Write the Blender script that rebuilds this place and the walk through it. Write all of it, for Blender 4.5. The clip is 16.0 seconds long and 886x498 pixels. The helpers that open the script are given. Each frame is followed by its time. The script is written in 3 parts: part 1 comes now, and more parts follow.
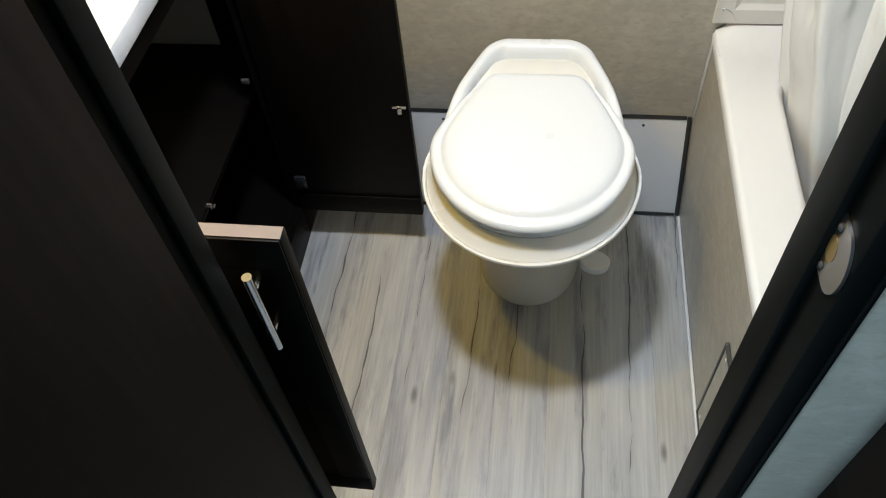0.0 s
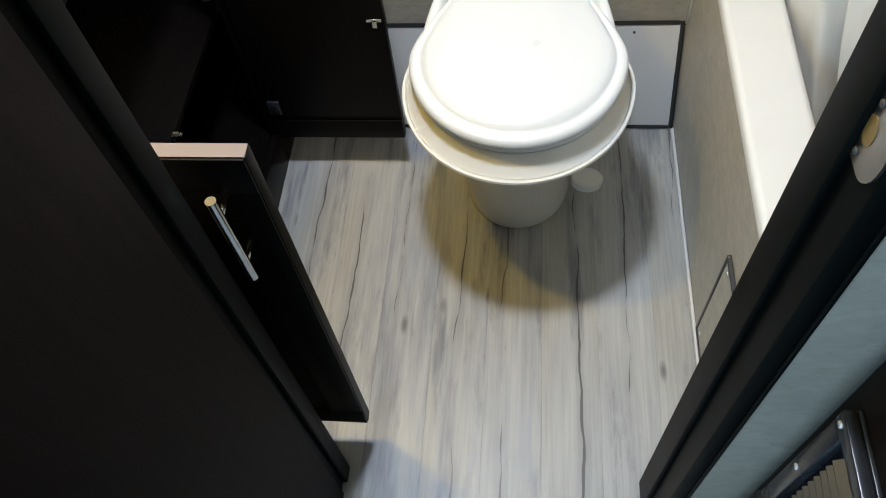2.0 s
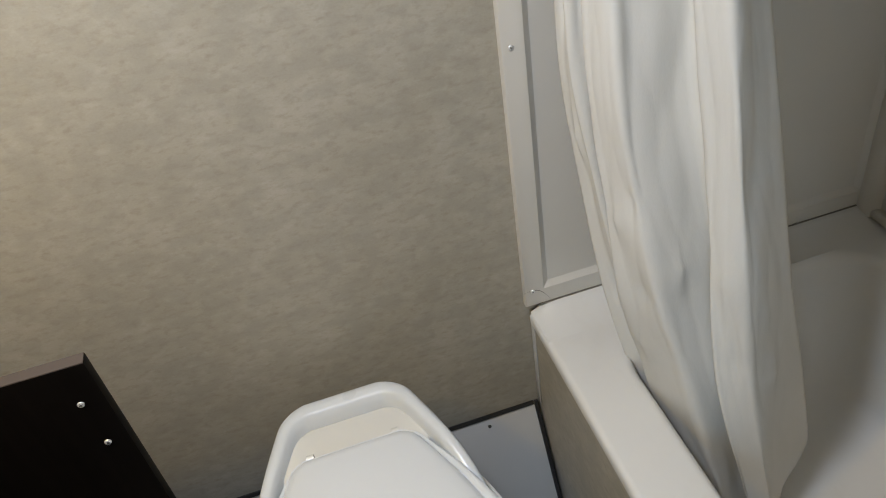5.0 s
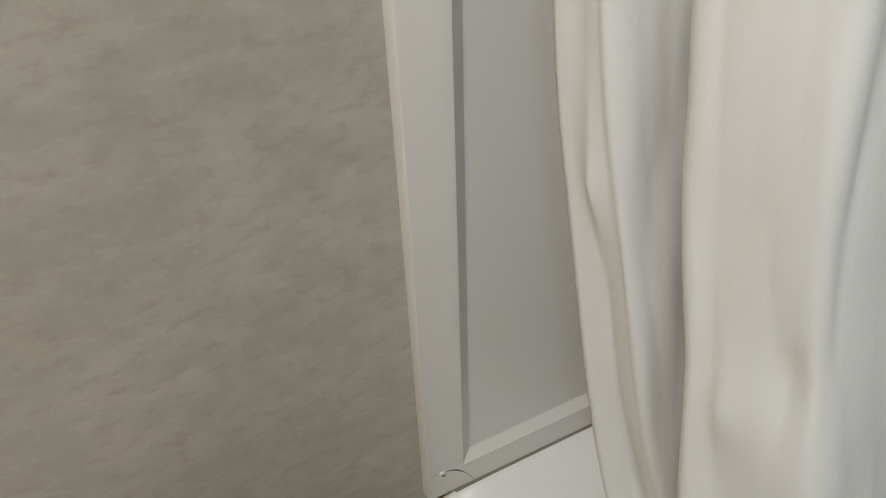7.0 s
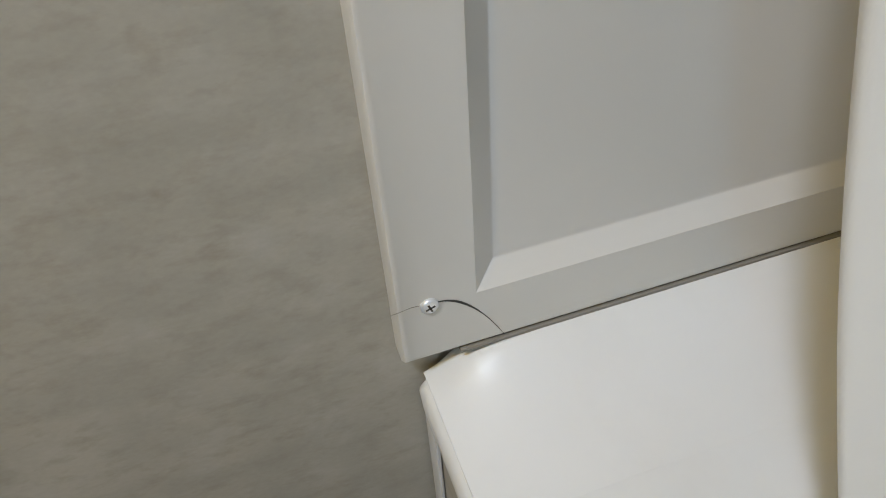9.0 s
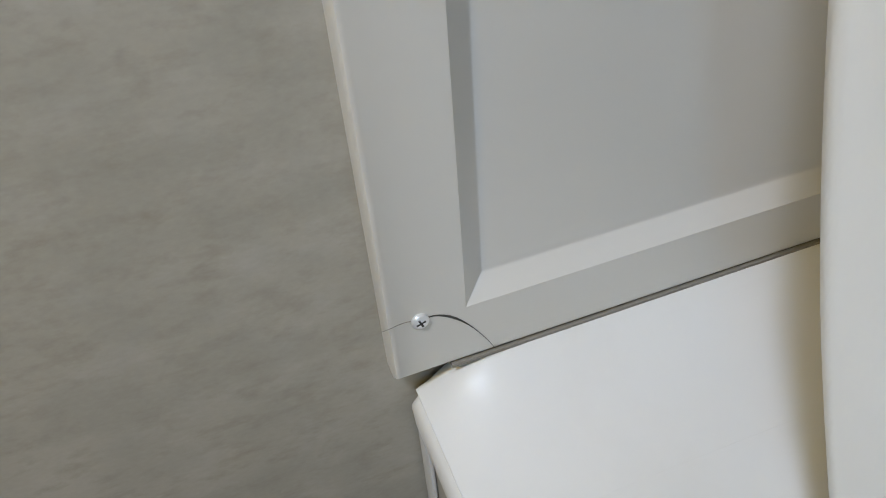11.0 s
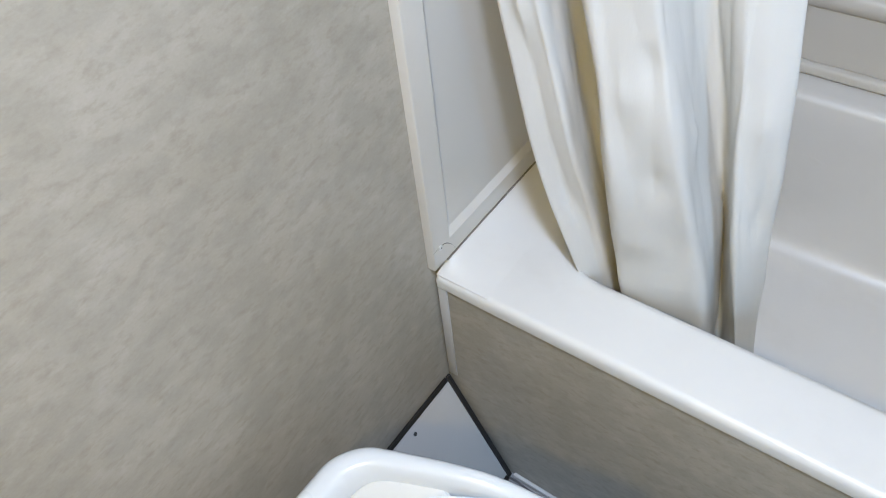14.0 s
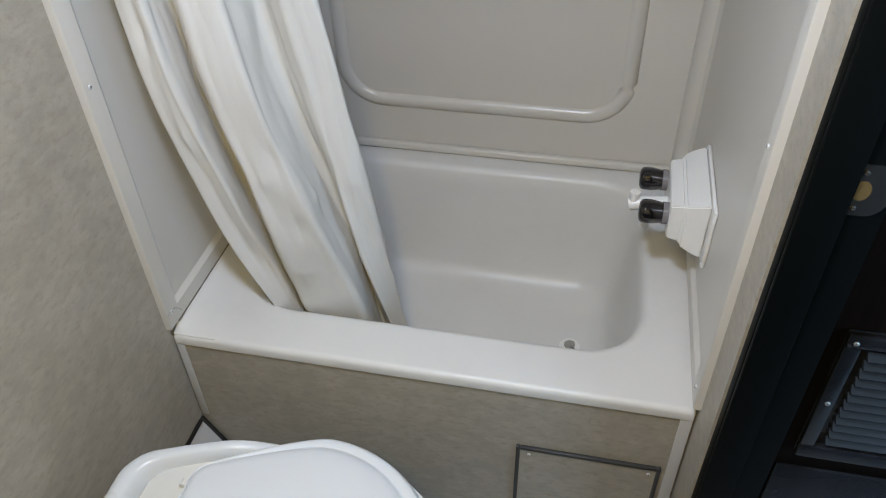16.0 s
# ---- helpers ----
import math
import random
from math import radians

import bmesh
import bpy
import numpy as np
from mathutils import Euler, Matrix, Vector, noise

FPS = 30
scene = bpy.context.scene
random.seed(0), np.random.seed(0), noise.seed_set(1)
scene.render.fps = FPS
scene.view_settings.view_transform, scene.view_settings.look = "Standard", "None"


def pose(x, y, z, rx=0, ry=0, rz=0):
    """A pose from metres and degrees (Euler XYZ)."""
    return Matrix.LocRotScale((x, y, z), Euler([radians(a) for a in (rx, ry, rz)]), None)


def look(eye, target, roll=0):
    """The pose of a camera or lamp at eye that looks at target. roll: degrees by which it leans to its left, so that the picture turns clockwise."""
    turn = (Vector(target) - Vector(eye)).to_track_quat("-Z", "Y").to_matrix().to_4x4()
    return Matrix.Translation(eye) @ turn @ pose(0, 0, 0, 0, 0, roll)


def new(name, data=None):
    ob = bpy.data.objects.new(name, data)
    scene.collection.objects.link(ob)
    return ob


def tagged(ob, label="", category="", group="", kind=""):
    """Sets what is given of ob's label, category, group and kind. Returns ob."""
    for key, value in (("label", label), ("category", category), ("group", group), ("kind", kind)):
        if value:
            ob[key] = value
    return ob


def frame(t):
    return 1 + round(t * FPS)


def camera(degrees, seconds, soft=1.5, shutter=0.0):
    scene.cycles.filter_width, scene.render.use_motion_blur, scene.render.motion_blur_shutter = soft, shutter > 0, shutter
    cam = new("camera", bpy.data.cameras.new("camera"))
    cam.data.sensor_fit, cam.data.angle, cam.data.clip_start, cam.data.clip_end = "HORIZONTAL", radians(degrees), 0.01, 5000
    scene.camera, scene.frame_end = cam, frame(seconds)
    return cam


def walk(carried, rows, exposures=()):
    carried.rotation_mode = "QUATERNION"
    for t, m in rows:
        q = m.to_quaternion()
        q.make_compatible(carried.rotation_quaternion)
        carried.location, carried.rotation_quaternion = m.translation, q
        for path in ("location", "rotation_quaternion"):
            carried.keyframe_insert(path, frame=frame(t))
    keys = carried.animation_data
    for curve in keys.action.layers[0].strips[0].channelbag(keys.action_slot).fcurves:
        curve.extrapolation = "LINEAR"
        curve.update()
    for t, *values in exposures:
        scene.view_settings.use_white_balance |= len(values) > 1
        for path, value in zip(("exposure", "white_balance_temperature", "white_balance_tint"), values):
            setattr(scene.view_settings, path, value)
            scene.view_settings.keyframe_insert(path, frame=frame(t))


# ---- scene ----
cam = camera(60.2, 16.0, soft=1.05)
PATH = [
    (0, (-0.357, -1.457, 1.569), (-0.607, -0.26, -0.012), -6.3),
    (0.5, (-0.358, -1.44, 1.526), (-0.617, -0.309, -0.103), -8.0),
    (1, (-0.365, -1.431, 1.502), (-0.581, -0.346, -0.164), -7.8),
    (1.5, (-0.369, -1.431, 1.493), (-0.574, -0.379, -0.196), -8.1),
    (2, (-0.363, -1.428, 1.494), (-0.575, -0.371, -0.19), -8.4),
    (2.5, (-0.375, -1.428, 1.512), (-0.625, -0.325, -0.137), -9.2),
    (3, (-0.389, -1.435, 1.516), (-0.656, -0.246, -0.07), -9.8),
    (3.5, (-0.425, -1.410, 1.498), (-0.538, -0.477, 0.329), -7.7),
    (4, (-0.393, -1.302, 1.521), (-0.451, -0.286, 0.419), -8.9),
    (4.4, (-0.347, -1.196, 1.551), (-0.327, -0.120, 0.506), -10.3),
    (4.5, (-0.335, -1.169, 1.552), (-0.293, -0.076, 0.525), -10.8),
    (4.8, (-0.331, -1.067, 1.532), (-0.185, 0.061, 0.554), -10.6),
    (5, (-0.321, -1.006, 1.518), (-0.052, 0.533, 0.269), -10.3),
    (7.3, (-0.128, -0.341, 1.060), (0.387, 0.694, 0.104), -2.0),
    (7.5, (-0.098, -0.320, 0.983), (0.353, 0.735, 0.018), -2.4),
    (8, (-0.073, -0.282, 0.873), (0.277, 0.769, -0.139), -4.5),
    (8.5, (-0.053, -0.242, 0.804), (0.258, 0.813, -0.217), -5.2),
    (9, (-0.048, -0.230, 0.803), (0.238, 0.811, -0.239), -4.7),
    (9.2, (-0.047, -0.231, 0.803), (0.248, 0.809, -0.229), -4.8),
    (11.3, (-0.053, -0.236, 0.803), (0.272, 0.832, -0.196), -5.2),
    (11.5, (-0.059, -0.241, 0.803), (0.246, 0.842, -0.189), -5.3),
    (12, (-0.131, -0.278, 0.947), (0.137, 0.789, -0.074), -5.9),
    (12.5, (-0.287, -0.335, 1.075), (0.091, 0.704, 0.060), -7.0),
    (13, (-0.329, -0.387, 1.162), (0.176, 0.518, 0.077), -9.3),
    (13.5, (-0.397, -0.448, 1.239), (0.244, 0.356, 0.147), -8.1),
    (14, (-0.532, -0.485, 1.332), (0.231, 0.180, 0.225), -7.2),
    (14.5, (-0.636, -0.593, 1.430), (0.212, 0.013, 0.351), -4.0),
    (15, (-0.756, -0.690, 1.524), (0.517, -0.039, 0.124), -3.8),
    (15.5, (-0.825, -0.717, 1.579), (0.567, -0.278, 0.211), -2.0),
    (16, (-0.893, -0.761, 1.591), (0.583, -0.417, 0.285), -1.8),
]
EXPOSURES = [(0, 0.26, 6420, 10), (3, 0.27, 6250, 10), (4, 0.0, 6350, 10), (5, -0.5, 6400, 12), (7.5, -0.34, 6350, 11), (9, -0.08, 6050, 11),
             (11.3, -0.04, 5750, 11), (12.5, -0.06, 5550, 11), (13.5, 0.12, 5450, 12), (14, 0.2, 5550, 12), (14.5, -0.2, 5550, 12), (15.5, -0.38, 5700, 12), (16, -0.35, 5850, 12)]
walk(cam, [(t, look(eye, target, roll)) for t, eye, target, roll in PATH], EXPOSURES)


# ---- light ----
world = bpy.data.worlds.new("sky")
scene.world = world
world.use_nodes = True
sky = world.node_tree.nodes.new("ShaderNodeTexSky")
sky.sky_type, sky.sun_disc = "NISHITA", False
sky.sun_elevation, sky.sun_rotation = radians(40), radians(90)
world.node_tree.nodes["Background"].inputs[1].default_value = 0.1
world.node_tree.links.new(sky.outputs[0], world.node_tree.nodes["Background"].inputs[0])


def area_lamp(name, m, sx, sy, watts, colour):
    d = bpy.data.lights.new(name, "AREA")
    d.shape, d.size, d.size_y, d.energy, d.color = "RECTANGLE", sx, sy, watts, colour
    ob = new(name, d)
    ob.matrix_world = m
    return ob


# the bathroom's ceiling light, and daylight in the living side's window
area_lamp("bath_ceiling_lamp", look((-0.55, -0.57, 1.925), (-0.55, -0.57, 0)), 0.13, 0.13, 17.4, (0.885, 0.98, 1.15))
area_lamp("window_daylight", look((-1.40, -2.75, 1.40), (0.2, -1.6, 0.6)), 0.9, 0.7, 38.0, (0.50, 0.75, 1.0))

area_lamp("vanity_lamp", look((-1.06, -0.66, 1.930), (-1.06, -0.66, 0)), 0.09, 0.09, 9.4, (1.0, 0.68, 0.10))

# ---- materials ----


class Graph:
    """A small wrapper round one node material."""

    def __init__(self, name):
        self.m = bpy.data.materials.new(name)
        self.m.use_nodes = True
        self.t = self.m.node_tree
        self.p = self.t.nodes["Principled BSDF"]

    def node(self, kind, **inputs):
        n = self.t.nodes.new(kind)
        for k, v in inputs.items():
            self.plug(v, n.inputs[k.replace("_", " ")])
        return n

    def plug(self, v, socket):
        if isinstance(v, bpy.types.NodeSocket):
            self.t.links.new(v, socket)
        else:
            socket.default_value = v

    def place(self, scale=(1, 1, 1), shift=None):
        n = self.node("ShaderNodeMapping", Vector=self.node("ShaderNodeTexCoord").outputs["Object"], Scale=scale)
        if shift is not None:
            self.plug(shift, n.inputs["Location"])
        return n.outputs[0]

    def noise(self, vec, scale, detail=4.0, rough=0.55):
        return self.node("ShaderNodeTexNoise", Vector=vec, Scale=scale, Detail=detail, Roughness=rough).outputs["Fac"]

    def ramp(self, fac, *stops):
        n = self.node("ShaderNodeValToRGB", Fac=fac)
        e = n.color_ramp.elements
        while len(e) < len(stops):
            e.new(0.5)
        for el, (pos, col) in zip(e, stops):
            el.position, el.color = pos, (*col, 1) if len(col) == 3 else col
        return n.outputs["Color"]

    def mix(self, fac, a, b, how="MIX"):
        n = self.t.nodes.new("ShaderNodeMix")
        n.data_type, n.blend_type = "RGBA", how
        for v, i in ((fac, 0), (a, 6), (b, 7)):
            if isinstance(v, tuple) and len(v) == 3:
                v = (*v, 1)
            self.plug(v, n.inputs[i])
        return n.outputs[2]

    def bump(self, height, strength, dist=0.002):
        n = self.node("ShaderNodeBump", Height=height, Strength=strength, Distance=dist)
        self.plug(n.outputs[0], self.p.inputs["Normal"])

    def finish(self, colour, rough, metal=0.0):
        self.plug(colour if isinstance(colour, bpy.types.NodeSocket) else (*colour, 1), self.p.inputs["Base Color"])
        self.plug(rough, self.p.inputs["Roughness"])
        self.p.inputs["Metallic"].default_value = metal
        return self.m


def plain(name, colour, rough, metal=0.0, vary=0.06, scale=30.0, bump=0.02, spec=0.5):
    g = Graph(name)
    v = g.place()
    n = g.noise(v, scale, 5)
    b = g.noise(v, scale / 9, 3)
    dark = tuple(c * (1 - vary) for c in colour)
    lite = tuple(min(1, c * (1 + vary)) for c in colour)
    col = g.mix(b, dark, lite)
    g.bump(n, bump, 0.001)
    g.p.inputs["Specular IOR Level"].default_value = spec
    r = g.node("ShaderNodeMapRange", Value=b, To_Min=rough * 0.85, To_Max=min(1, rough * 1.15)).outputs[0]
    return g.finish(col, r, metal)


def make_wallpaper():
    g = Graph("wallpaper")
    v = g.place()
    cloud = g.noise(v, 4.2, 5, 0.62)
    col = g.ramp(cloud, (0.28, (0.343, 0.312, 0.244)), (0.72, (0.446, 0.410, 0.334)))
    streak = g.noise(g.place((48, 48, 95)), 1.0, 4, 0.60)
    col = g.mix(g.ramp(streak, (0.27, (0.62, 0.62, 0.62)), (0.51, (0, 0, 0))), col, (0.259, 0.220, 0.157))
    pale = g.noise(g.place((30, 30, 52), (3, 1, 7)), 1.0, 4, 0.6)
    col = g.mix(g.ramp(pale, (0.50, (0, 0, 0)), (0.72, (0.45, 0.45, 0.45))), col, (0.501, 0.468, 0.402))
    mottle = g.noise(g.place((20, 20, 30)), 1.0, 3, 0.5)
    col = g.mix(g.ramp(mottle, (0.40, (0.50, 0.50, 0.50)), (0.56, (0, 0, 0))), col, (0.319, 0.295, 0.237))
    weave = g.noise(g.place((260, 260, 420)), 1.0, 2)
    col = g.mix(0.08, col, g.ramp(weave, (0.3, (0.2, 0.18, 0.14)), (0.7, (0.5, 0.46, 0.38))))
    g.bump(weave, 0.05, 0.0008)
    return g.finish(col, 0.42)


def make_floor():
    g = Graph("grey_wood_plank")
    rnd = g.node("ShaderNodeObjectInfo").outputs["Random"]
    off = g.node("ShaderNodeCombineXYZ", X=g.node("ShaderNodeMath", **{"Value": rnd}).outputs[0], Y=rnd, Z=rnd)
    sh = g.node("ShaderNodeVectorMath", Vector=off.outputs[0])
    sh.operation = "SCALE"
    sh.inputs["Scale"].default_value = 37.0
    s = sh.outputs[0]
    tone = g.ramp(rnd, (0.0, (0.217, 0.233, 0.265)), (0.3, (0.344, 0.336, 0.307)), (0.55, (0.278, 0.289, 0.312)), (0.78, (0.392, 0.383, 0.349)), (1.0, (0.235, 0.251, 0.286)))
    broad = g.noise(g.place((24, 2.1, 1), s), 1.0, 6, 0.66)
    col = g.mix(g.ramp(broad, (0.36, (0, 0, 0)), (0.66, (1, 1, 1))), tone, (0.435, 0.427, 0.395))
    warm = g.noise(g.place((5, 1.1, 1), s), 1.0, 3)
    col = g.mix(g.ramp(warm, (0.45, (0, 0, 0)), (0.66, (0.75, 0.75, 0.75))), col, (0.361, 0.336, 0.274))
    smoke = g.noise(g.place((19, 2.4, 1), s), 1.0, 6, 0.66)
    col = g.mix(g.ramp(smoke, (0.33, (0.95, 0.95, 0.95)), (0.47, (0, 0, 0))), col, (0.139, 0.145, 0.160))
    grain = g.noise(g.place((150, 5, 1), s), 1.0, 6, 0.6)
    col = g.mix(0.20, col, g.ramp(grain, (0.32, (0.14, 0.137, 0.13)), (0.68, (0.56, 0.545, 0.515))))

    def math_node(how, a, b):
        n = g.t.nodes.new("ShaderNodeMath")
        n.operation = how
        g.plug(a, n.inputs[0])
        g.plug(b, n.inputs[1])
        return n.outputs[0]
    # one long dark check that wanders along each board
    px = g.node("ShaderNodeSeparateXYZ", Vector=g.node("ShaderNodeTexCoord").outputs["Object"]).outputs["X"]
    slow = g.noise(g.place((0.01, 3.2, 1), s), 1.0, 2)
    quick = g.noise(g.place((0.01, 26, 1), s), 1.0, 3)
    mid = math_node("ADD", math_node("MULTIPLY", slow, 0.060), math_node("MULTIPLY", quick, 0.006))
    mid = math_node("ADD", mid, math_node("MULTIPLY", rnd, 0.045))
    gap = math_node("ABSOLUTE", math_node("SUBTRACT", px, mid), 0.0)
    reach = g.noise(g.place((0.01, 3.6, 1), s), 1.0, 3, 0.6)
    wide = math_node("MULTIPLY", reach, 0.0150)
    line = math_node("LESS_THAN", gap, math_node("SUBTRACT", wide, 0.0069))
    halo = g.ramp(gap, (0.0, (0.48, 0.48, 0.48)), (0.016, (0, 0, 0)))
    col = g.mix(g.mix(1.0, halo, g.ramp(reach, (0.38, (0.25, 0.25, 0.25)), (0.58, (1, 1, 1))), "MULTIPLY"), col, (0.187, 0.182, 0.177))
    col = g.mix(line, col, (0.082, 0.078, 0.074))
    knot = g.node("ShaderNodeTexVoronoi", Vector=g.place((9, 3.2, 1), s), Scale=1.0).outputs["Distance"]
    col = g.mix(g.ramp(knot, (0.03, (0.7, 0.7, 0.7)), (0.09, (0, 0, 0))), col, (0.074, 0.069, 0.063))
    g.bump(grain, 0.10, 0.0008)
    r = g.node("ShaderNodeMapRange", Value=broad, To_Min=0.34, To_Max=0.48).outputs[0]
    return g.finish(col, r)


def make_espresso(name, colour, rough=0.38):
    g = Graph(name)
    grain = g.noise(g.place((60, 60, 4)), 1.0, 5, 0.6)
    col = g.ramp(grain, (0.3, tuple(c * 0.72 for c in colour)), (0.7, tuple(c * 1.35 for c in colour)))
    g.bump(grain, 0.05, 0.0006)
    g.p.inputs["Specular IOR Level"].default_value = 0.07
    return g.finish(col, rough)


def make_marble():
    g = Graph("pale_laminate")
    v = g.noise(g.place((3, 9, 3)), 1.0, 6, 0.62)
    col = g.ramp(v, (0.30, (0.40, 0.40, 0.405)), (0.46, (0.54, 0.54, 0.535)), (0.72, (0.63, 0.63, 0.62)))
    return g.finish(col, 0.3)


def make_curtain():
    g = Graph("curtain_fabric")
    v = g.place()
    crease = g.noise(g.place((7, 7, 3)), 1.0, 5, 0.6)
    col = g.mix(crease, (0.665, 0.640, 0.580), (0.735, 0.718, 0.668))
    fine = g.noise(g.place((420, 420, 420)), 1.0, 2)
    wrinkle = g.node("ShaderNodeTexVoronoi", Vector=g.place((26, 26, 15)), Scale=1.0).outputs["Distance"]
    soft = g.noise(g.place((38, 38, 13)), 1.0, 5, 0.7)
    g.bump(g.mix(0.08, g.mix(0.30, soft, wrinkle), fine), 0.28, 0.004)
    g.finish(col, 0.86)
    g.p.inputs["Specular IOR Level"].default_value = 0.18
    tr = g.node("ShaderNodeBsdfTranslucent", Color=col)
    mx = g.node("ShaderNodeMixShader", Fac=0.08)
    g.t.links.new(g.p.outputs[0], mx.inputs[1])
    g.t.links.new(tr.outputs[0], mx.inputs[2])
    g.t.links.new(mx.outputs[0], g.t.nodes["Material Output"].inputs["Surface"])
    return g.m


def make_tub():
    g = Graph("tub_plastic")
    v = g.place()
    stain = g.noise(g.place((5, 5, 5)), 1.0, 4, 0.6)
    col = g.mix(stain, (0.625, 0.610, 0.565), (0.700, 0.686, 0.645))
    dirt = g.noise(g.place((9, 7, 9), (2, 5, 1)), 1.0, 5, 0.68)
    col = g.mix(g.ramp(dirt, (0.54, (0, 0, 0)), (0.76, (0.13, 0.13, 0.13))), col, (0.470, 0.425, 0.345))
    g.bump(g.noise(v, 160, 2), 0.02, 0.0006)
    return g.finish(col, g.node("ShaderNodeMapRange", Value=stain, To_Min=0.30, To_Max=0.46).outputs[0])


def make_surround():
    g = Graph("surround_plastic")
    col = g.mix(g.noise(g.place((3, 3, 2)), 1.0, 3), (0.590, 0.560, 0.495), (0.650, 0.622, 0.560))
    peb = g.noise(g.place((95, 95, 240)), 1.0, 3)
    g.bump(peb, 0.10, 0.0007)
    return g.finish(col, 0.28)


MAT_WALL = make_wallpaper()
MAT_FLOOR = make_floor()
MAT_DARK = make_espresso("espresso_wood", (0.0038, 0.0029, 0.0024), 0.42)
MAT_DOOR = make_espresso("espresso_panel", (0.0086, 0.0058, 0.0047), 0.62)
MAT_TRIM = plain("black_trim", (0.0022, 0.0030, 0.0027), 0.55, vary=0.15, spec=0.08)
# darker tone of the board edge, for the far cabinet door
MAT_DARKRAW = plain("dark_board_edge", (0.075, 0.058, 0.050), 0.6)
MAT_RAW = plain("raw_board_edge", (0.185, 0.148, 0.128), 0.7, vary=0.15, scale=120)
MAT_TUB = make_tub()
MAT_SURR = make_surround()
MAT_TOILET = plain("toilet_plastic", (0.66, 0.645, 0.590), 0.26, vary=0.015, bump=0.006)
MAT_LID = plain("lid_plastic", (0.618, 0.636, 0.640), 0.28, vary=0.015, bump=0.006)
MAT_CURT = make_curtain()
MAT_CHROME = plain("chrome", (0.62, 0.62, 0.62), 0.16, 1.0, vary=0.05)
MAT_STEEL = plain("brushed_nickel", (0.42, 0.41, 0.39), 0.32, 1.0, vary=0.1)
MAT_COUNTER = make_marble()
MAT_PANEL = plain("pale_grey_board", (0.50, 0.49, 0.465), 0.5, vary=0.05, scale=14)
MAT_JOINT = plain("floor_joint", (0.17, 0.165, 0.155), 0.7)
MAT_EDGE = plain("dark_edging", (0.016, 0.015, 0.014), 0.4)
MAT_GREYEDGE = plain("grey_edging", (0.040, 0.039, 0.037), 0.4)
MAT_WHITE = plain("white_plastic", (0.76, 0.75, 0.71), 0.30, vary=0.02)
MAT_LOUVRE = plain("louvre_paint", (0.018, 0.020, 0.022), 0.34, vary=0.1)
MAT_BLACK = plain("black_plastic", (0.016, 0.017, 0.020), 0.27, vary=0.1)
MAT_CEIL = plain("ceiling_board", (0.72, 0.71, 0.68), 0.6)
MAT_SCREW = plain("bright_screw", (0.80, 0.80, 0.79), 0.38, 0.55, vary=0.05)
MAT_SEAM = plain("seam_shadow", (0.22, 0.20, 0.165), 0.8)
MAT_BRASS = plain("brass", (0.20, 0.135, 0.05), 0.5, 0.4)
MAT_CRACK = plain("crack_gap", (0.05, 0.045, 0.038), 0.8)
MAT_TRIMWHITE = plain("pale_trim", (0.60, 0.585, 0.54), 0.4)


def make_smoke_knob():
    g = Graph("smoked_knob")
    g.finish((0.010, 0.009, 0.009), 0.08)
    g.p.inputs["Coat Weight"].default_value = 0.6
    return g.m


MAT_KNOB = make_smoke_knob()
MAT_SMOKE = plain("cloudy_smoke", (0.20, 0.19, 0.19), 0.25, vary=0.2)


def make_lit():
    g = Graph("lamp_diffuser")
    g.finish((0.8, 0.78, 0.72), 0.5)
    g.p.inputs["Emission Color"].default_value = (1.0, 0.88, 0.68, 1)
    g.p.inputs["Emission Strength"].default_value = 3.0
    return g.m


MAT_LIT = make_lit()

# ---- mesh helpers ----


def box(bm, x0, x1, y0, y1, z0, z1, bevel=0.0, seg=2, m=None):
    v = [bm.verts.new((x, y, z)) for x in (x0, x1) for y in (y0, y1) for z in (z0, z1)]
    fs = [bm.faces.new([v[i] for i in q]) for q in ((0, 1, 3, 2), (4, 6, 7, 5), (0, 4, 5, 1), (2, 3, 7, 6), (0, 2, 6, 4), (1, 5, 7, 3))]
    if m is not None:
        bmesh.ops.transform(bm, matrix=m, verts=v)
    if bevel:
        es = list({e for f in fs for e in f.edges})
        bmesh.ops.bevel(bm, geom=es, offset=bevel, segments=seg, affect="EDGES", profile=0.5)


def boxed(*a, **k):
    bm = bmesh.new()
    box(bm, *a, **k)
    return bm


def rod(bm, a, b, r, n=16, r2=None, caps=True):
    a, b = Vector(a), Vector(b)
    d = b - a
    m = Matrix.Translation((a + b) / 2) @ d.to_track_quat("Z", "Y").to_matrix().to_4x4()
    bmesh.ops.create_cone(bm, cap_ends=caps, segments=n, radius1=r, radius2=r if r2 is None else r2, depth=d.length, matrix=m)


def rodded(*a, **k):
    bm = bmesh.new()
    rod(bm, *a, **k)
    return bm


def loft(bm, rings, close_first=True, close_last=True):
    vs = [[bm.verts.new(p) for p in r] for r in rings]
    n = len(rings[0])
    for a, b in zip(vs, vs[1:]):
        for i in range(n):
            j = (i + 1) % n
            bm.faces.new((a[i], a[j], b[j], b[i]))
    if close_first:
        bm.faces.new(vs[0][::-1])
    if close_last:
        bm.faces.new(vs[-1])
    return bm


